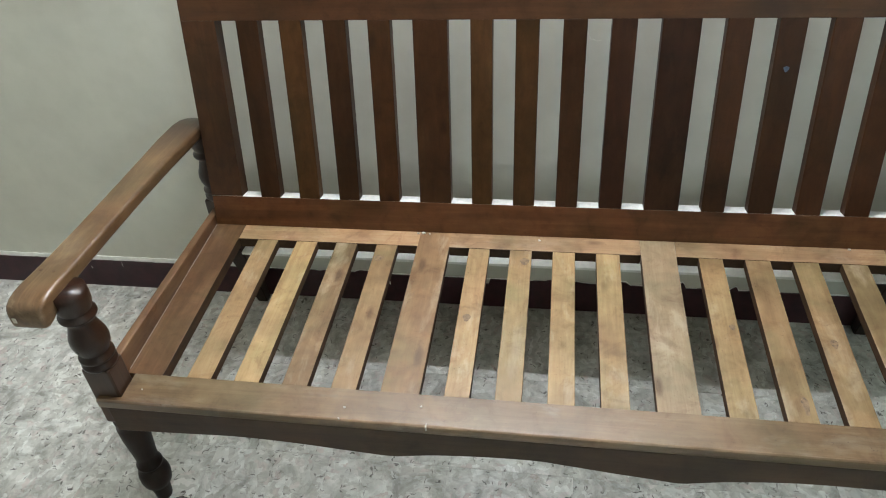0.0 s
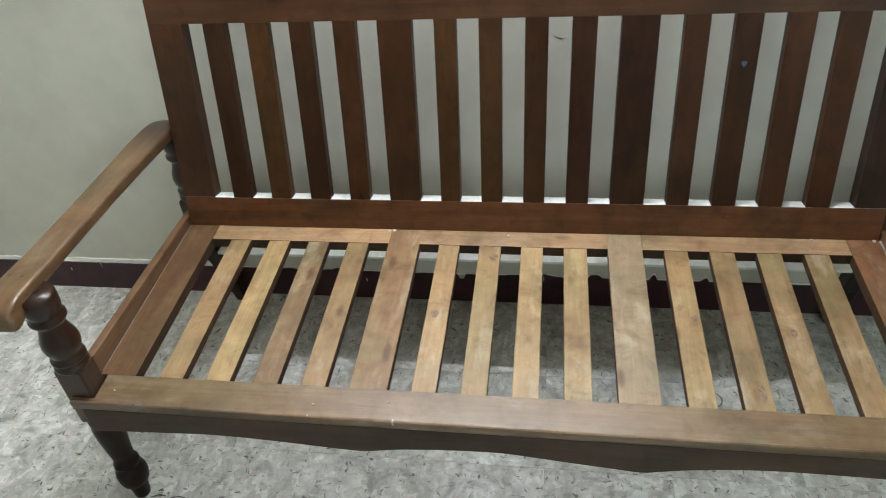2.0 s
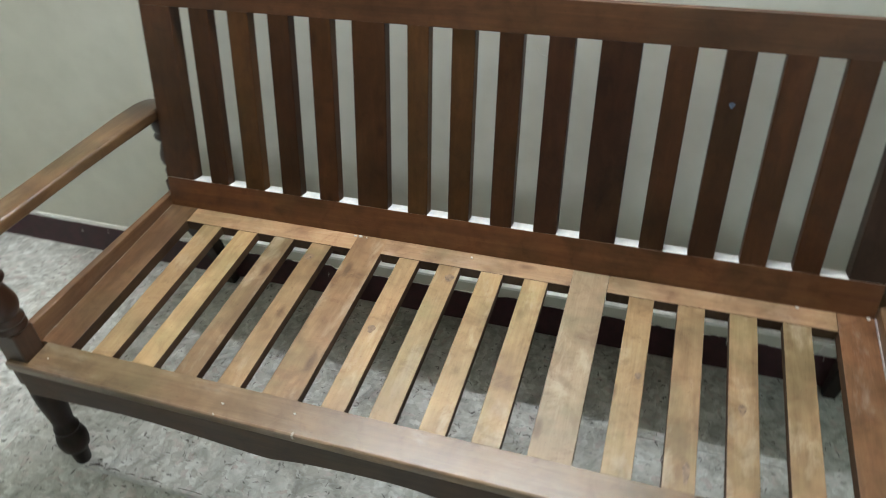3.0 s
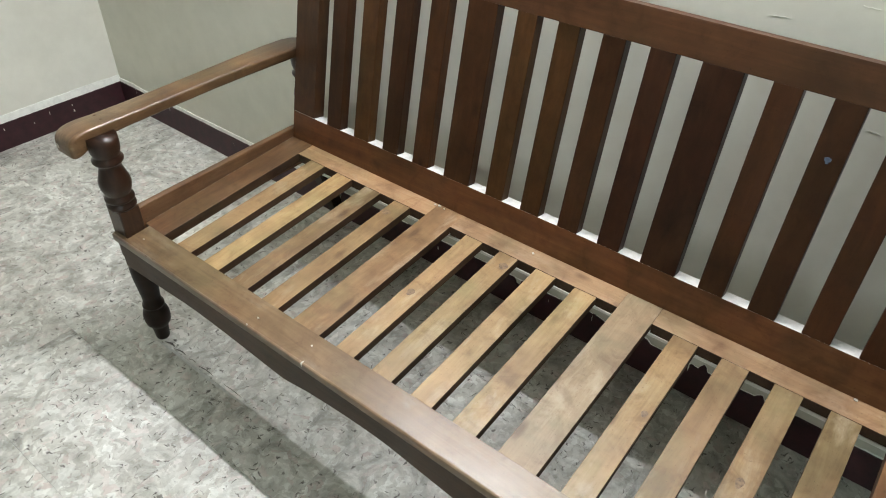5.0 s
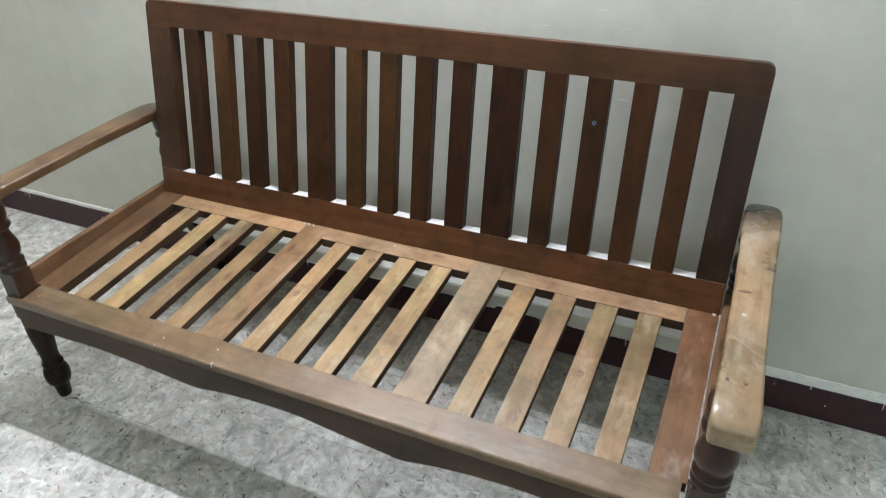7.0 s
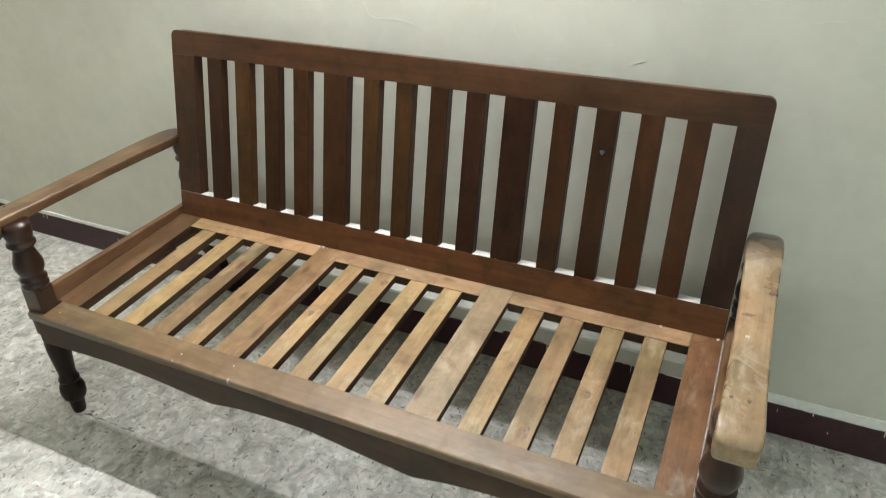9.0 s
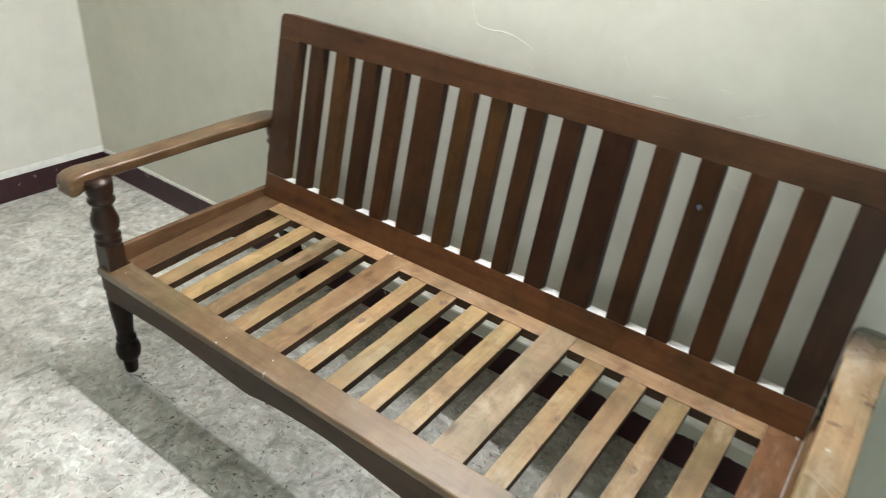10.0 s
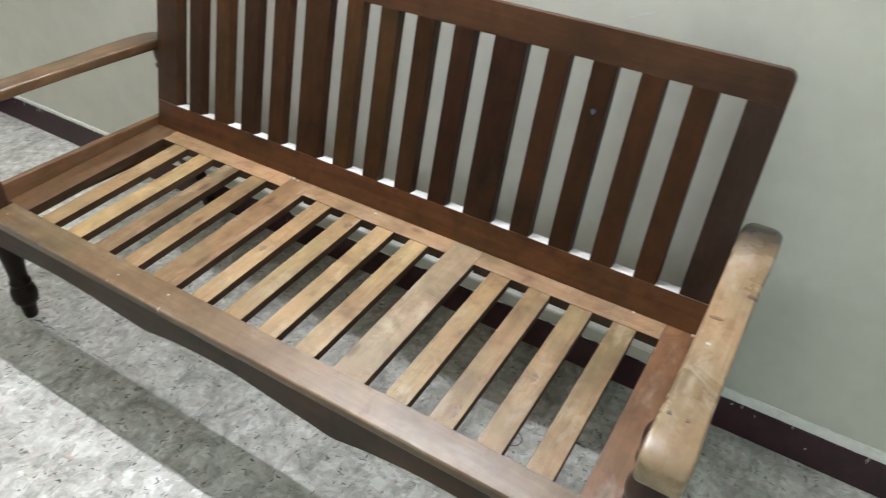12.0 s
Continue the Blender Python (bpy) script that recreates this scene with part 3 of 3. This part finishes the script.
for x, mat, label in ((-0.132, ARM_DARK, "brown worn armrest with a rolled front end"), (1.597, ARM, "pale worn armrest with knots and a rolled front end")):
    arm = part("armrest", loft([rounded_section(x + (0.022 * (y - 0.1) if x < 0 else 0.0), half + 0.001, top - 0.012, low - 0.012, y, 0.007) for y, top, low, half in ARM_LINE]), mat, bench, label, True)
    for dx, dy in ((-0.021, 0.0), (0.006, -0.001)):
        part("peg", lathe([(0.6345, 0.0035), (0.6365, 0.0035)], x + dx, dy, 10), PEG, arm)
    if x > 0:
        part("knot", extruded([(x - 0.014 + 0.011 * math.cos(a) * (1 + 0.3 * math.sin(2 * a)), 0.245 + 0.0045 * math.sin(a)) for a in [k * 0.524 for k in range(12)]], "z", 0.638, 0.6416), KNOT, arm)
        part("knot", extruded([(x + 0.026 + 0.008 * math.cos(a), 0.335 + 0.005 * math.sin(a)) for a in [k * 0.524 for k in range(12)]], "z", 0.638, 0.6442), PEG, arm)
        part("chip", box(x - 0.014, x - 0.006, 0.172, 0.179, 0.636, 0.6395, 0.001), CHIP, arm)
    else:
        part("chip", box(x - 0.030, x - 0.022, -0.0955, -0.090, 0.592, 0.603, 0.001), CHIP, arm)

# backrest, leaning on the rear posts
LEAN_BACK = 10.7
TILTED = Matrix.Translation((0, 0.486, SEAT)) @ Matrix.Rotation(radians(-LEAN_BACK), 4, "X")
SILL, HEAD, TOP = 0.0946, 0.5115, 0.5795


def tilted(bm):
    bm.transform(TILTED)
    return bm


BACK_LEFT, BACK_RIGHT = -0.080, 1.556


def top_rail():
    """The top rail over both uprights, its upper corners rounded."""
    r = 0.018
    pts = [(BACK_LEFT, HEAD), (BACK_RIGHT, HEAD), (BACK_RIGHT, TOP - r)]
    pts += [(BACK_RIGHT - r * (1 - math.cos(a)), TOP - r * (1 - math.sin(a))) for a in (0.39, 0.79, 1.18, 1.57)]
    pts += [(BACK_LEFT + r * (1 - math.cos(a)), TOP - r * (1 - math.sin(a))) for a in (1.57, 1.18, 0.79, 0.39)]
    pts += [(BACK_LEFT, TOP - r)]
    return tilted(extruded(pts, "y", 0.0, 0.036, 0.0012))


backrest = part("bottom_rail", tilted(box(BACK_LEFT, BACK_RIGHT, 0.0, 0.036, 0.0165, SILL, 0.0015)), [BACK_BOUNCE, SILL_PALE], bench, "red-brown bottom rail of the backrest, seat bounce painted in, pale top")
# upward face of the rail takes the pale sill material
for f in backrest.data.polygons:
    if f.normal.z > 0.9 and f.center.z > 0.4:
        f.material_index = 1
part("top_rail", top_rail(), BACK_X, bench, "dark brown top rail of the backrest")
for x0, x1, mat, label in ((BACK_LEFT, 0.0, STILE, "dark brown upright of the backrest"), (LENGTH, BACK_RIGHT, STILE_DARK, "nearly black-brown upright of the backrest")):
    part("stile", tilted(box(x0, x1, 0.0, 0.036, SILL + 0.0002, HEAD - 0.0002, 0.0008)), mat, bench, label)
BKIND = [0, 1, 0, 3, 0, 1, 1, 0, 2, 2, 3, 0, 3, 3]
for k, kind in enumerate(BKIND):
    x0, x1 = GAP_LEFT[k] + BACK_GAP, GAP_LEFT[k + 1]
    slat = part("back_slat", tilted(box(x0, x1, 0.0, 0.029, SILL - 0.001, HEAD + 0.001, 0.002)), BACK[kind], bench)
    if k == 11:
        part("blue_mark", tilted(extruded([(1.212 + 0.005 * math.cos(a) * (1 + 0.4 * math.sin(3 * a)), 0.412 + 0.006 * math.sin(a)) for a in [j * 0.628 for j in range(10)]], "y", -0.0012, 0.004)), BLUE, slat, "spot of blue paint")

# specks of plaster and paint on the seat
speck = random.Random(4)
for x, y, s in ((1.414, 0.487, 0.005), (0.440, 0.484, 0.004), (0.452, 0.486, 0.006), (0.468, 0.484, 0.003), (0.73, 0.476, 0.004), (1.545, 0.488, 0.006), (0.385, -0.035, 0.004), (0.38, -0.061, 0.003), (0.53, -0.02, 0.003), (-0.03, -0.03, 0.002)):
    s *= 0.8
    pts = [(x + s * math.cos(a) * speck.uniform(0.6, 1.2), y + s * math.sin(a) * speck.uniform(0.5, 1.0)) for a in [j * 0.785 for j in range(8)]]
    part("plaster_speck", seated(extruded(pts, "z", -0.001, 0.0022)), CHIP, bench)

# ---- floor tiles ----
bm = box(-TILE_SIZE / 2 + 0.00025, TILE_SIZE / 2 - 0.00025, -TILE_SIZE / 2 + 0.00025, TILE_SIZE / 2 - 0.00025, -0.0045, 0.0, 0.0003, 1)
first = part("tile", bm, TILE, floor)
mesh = first.data
X0, Y0 = -0.025 + TILE_SIZE / 2, 0.116 + TILE_SIZE / 2
made = 0
for i in range(-5, 15):
    for j in range(-12, 2):
        x, y = X0 + i * TILE_SIZE, Y0 + j * TILE_SIZE
        if not (WX0 - 0.14 < x < WX1 + 0.14 and WY0 - 0.14 < y < WY1 + 0.14):
            continue
        ob = first if made == 0 else new("tile", mesh)
        made += 1
        ob.parent = floor
        ob.matrix_basis = pose(x * U, y * U, 0, 0, 0, 90 * ((i * 7 + j * 3) % 4))


def scuff(points, width, mat, label):
    """A worn streak on the floor tiles."""
    pts = smooth_curve(points, 6)
    bm = bmesh.new()
    rows = []
    for k, (x, y) in enumerate(pts):
        w = width * (0.25 + 0.75 * math.sin(math.pi * (k + 0.5) / len(pts))) * (0.7 + 0.8 * abs(noise.noise((k * 0.55, x * 7, y * 9))))
        rows.append([bm.verts.new((x, y + side * w, 0.0012)) for side in (-1, 1)])
    for a, b in zip(rows, rows[1:]):
        bm.faces.new((a[0], b[0], b[1], a[1]))
    part("scuff", bm, mat, floor, label)


for a, b, w in ((-0.072, -0.035, 0.0032), (-0.026, 0.012, 0.0022), (0.03, 0.055, 0.0013), (0.07, 0.13, 0.0016), (0.17, 0.24, 0.001)):
    scuff([(a, -0.036 + 0.02 * a), ((a + b) / 2, -0.031), (b, -0.032)], w, SCUFF_DARK, "dark scratch in the floor tiles")
scuff([(-0.09, -0.047), (0.0, -0.044), (0.12, -0.046), (0.26, -0.044)], 0.005, SCUFF_PALE, "pale worn streak in the floor tiles")
for x, y, w in ((-0.055, -0.018, 0.006), (-0.035, -0.024, 0.004), (0.31, 0.128, 0.006), (0.45, -0.33, 0.007), (-0.31, 0.06, 0.005), (-0.52, 0.30, 0.006), (0.78, 0.20, 0.005)):
    scuff([(x - w, y - w * 0.4), (x, y + w * 0.3), (x + w, y)], w * 0.5, SCUFF_DARK, "dark spot on the floor tiles")

# a ring left on the floor by a wet tin, and two spots beside it
bm = bmesh.new()
rows = []
for k in range(41):
    a = 2 * math.pi * k / 40
    w = 0.0016 * (0.75 + 0.9 * abs(noise.noise((math.cos(a) * 1.7, math.sin(a) * 1.7, 3))))
    rows.append([bm.verts.new((1.238 + (0.0245 + side * w) * math.cos(a), 0.350 + (0.0235 + side * w) * math.sin(a), 0.0012)) for side in (-1, 1)])
for a, b in zip(rows, rows[1:]):
    bm.faces.new((a[0], b[0], b[1], a[1]))
part("ring_stain", bm, RING, floor, "dull purple-brown ring stain on the floor tiles")
for x, y, w in ((1.382, 0.425, 0.009), (1.398, 0.424, 0.006)):
    scuff([(x - w, y - w * 0.4), (x, y + w * 0.3), (x + w, y)], w * 0.5, SCUFF_DARK, "dark spot on the floor tiles")
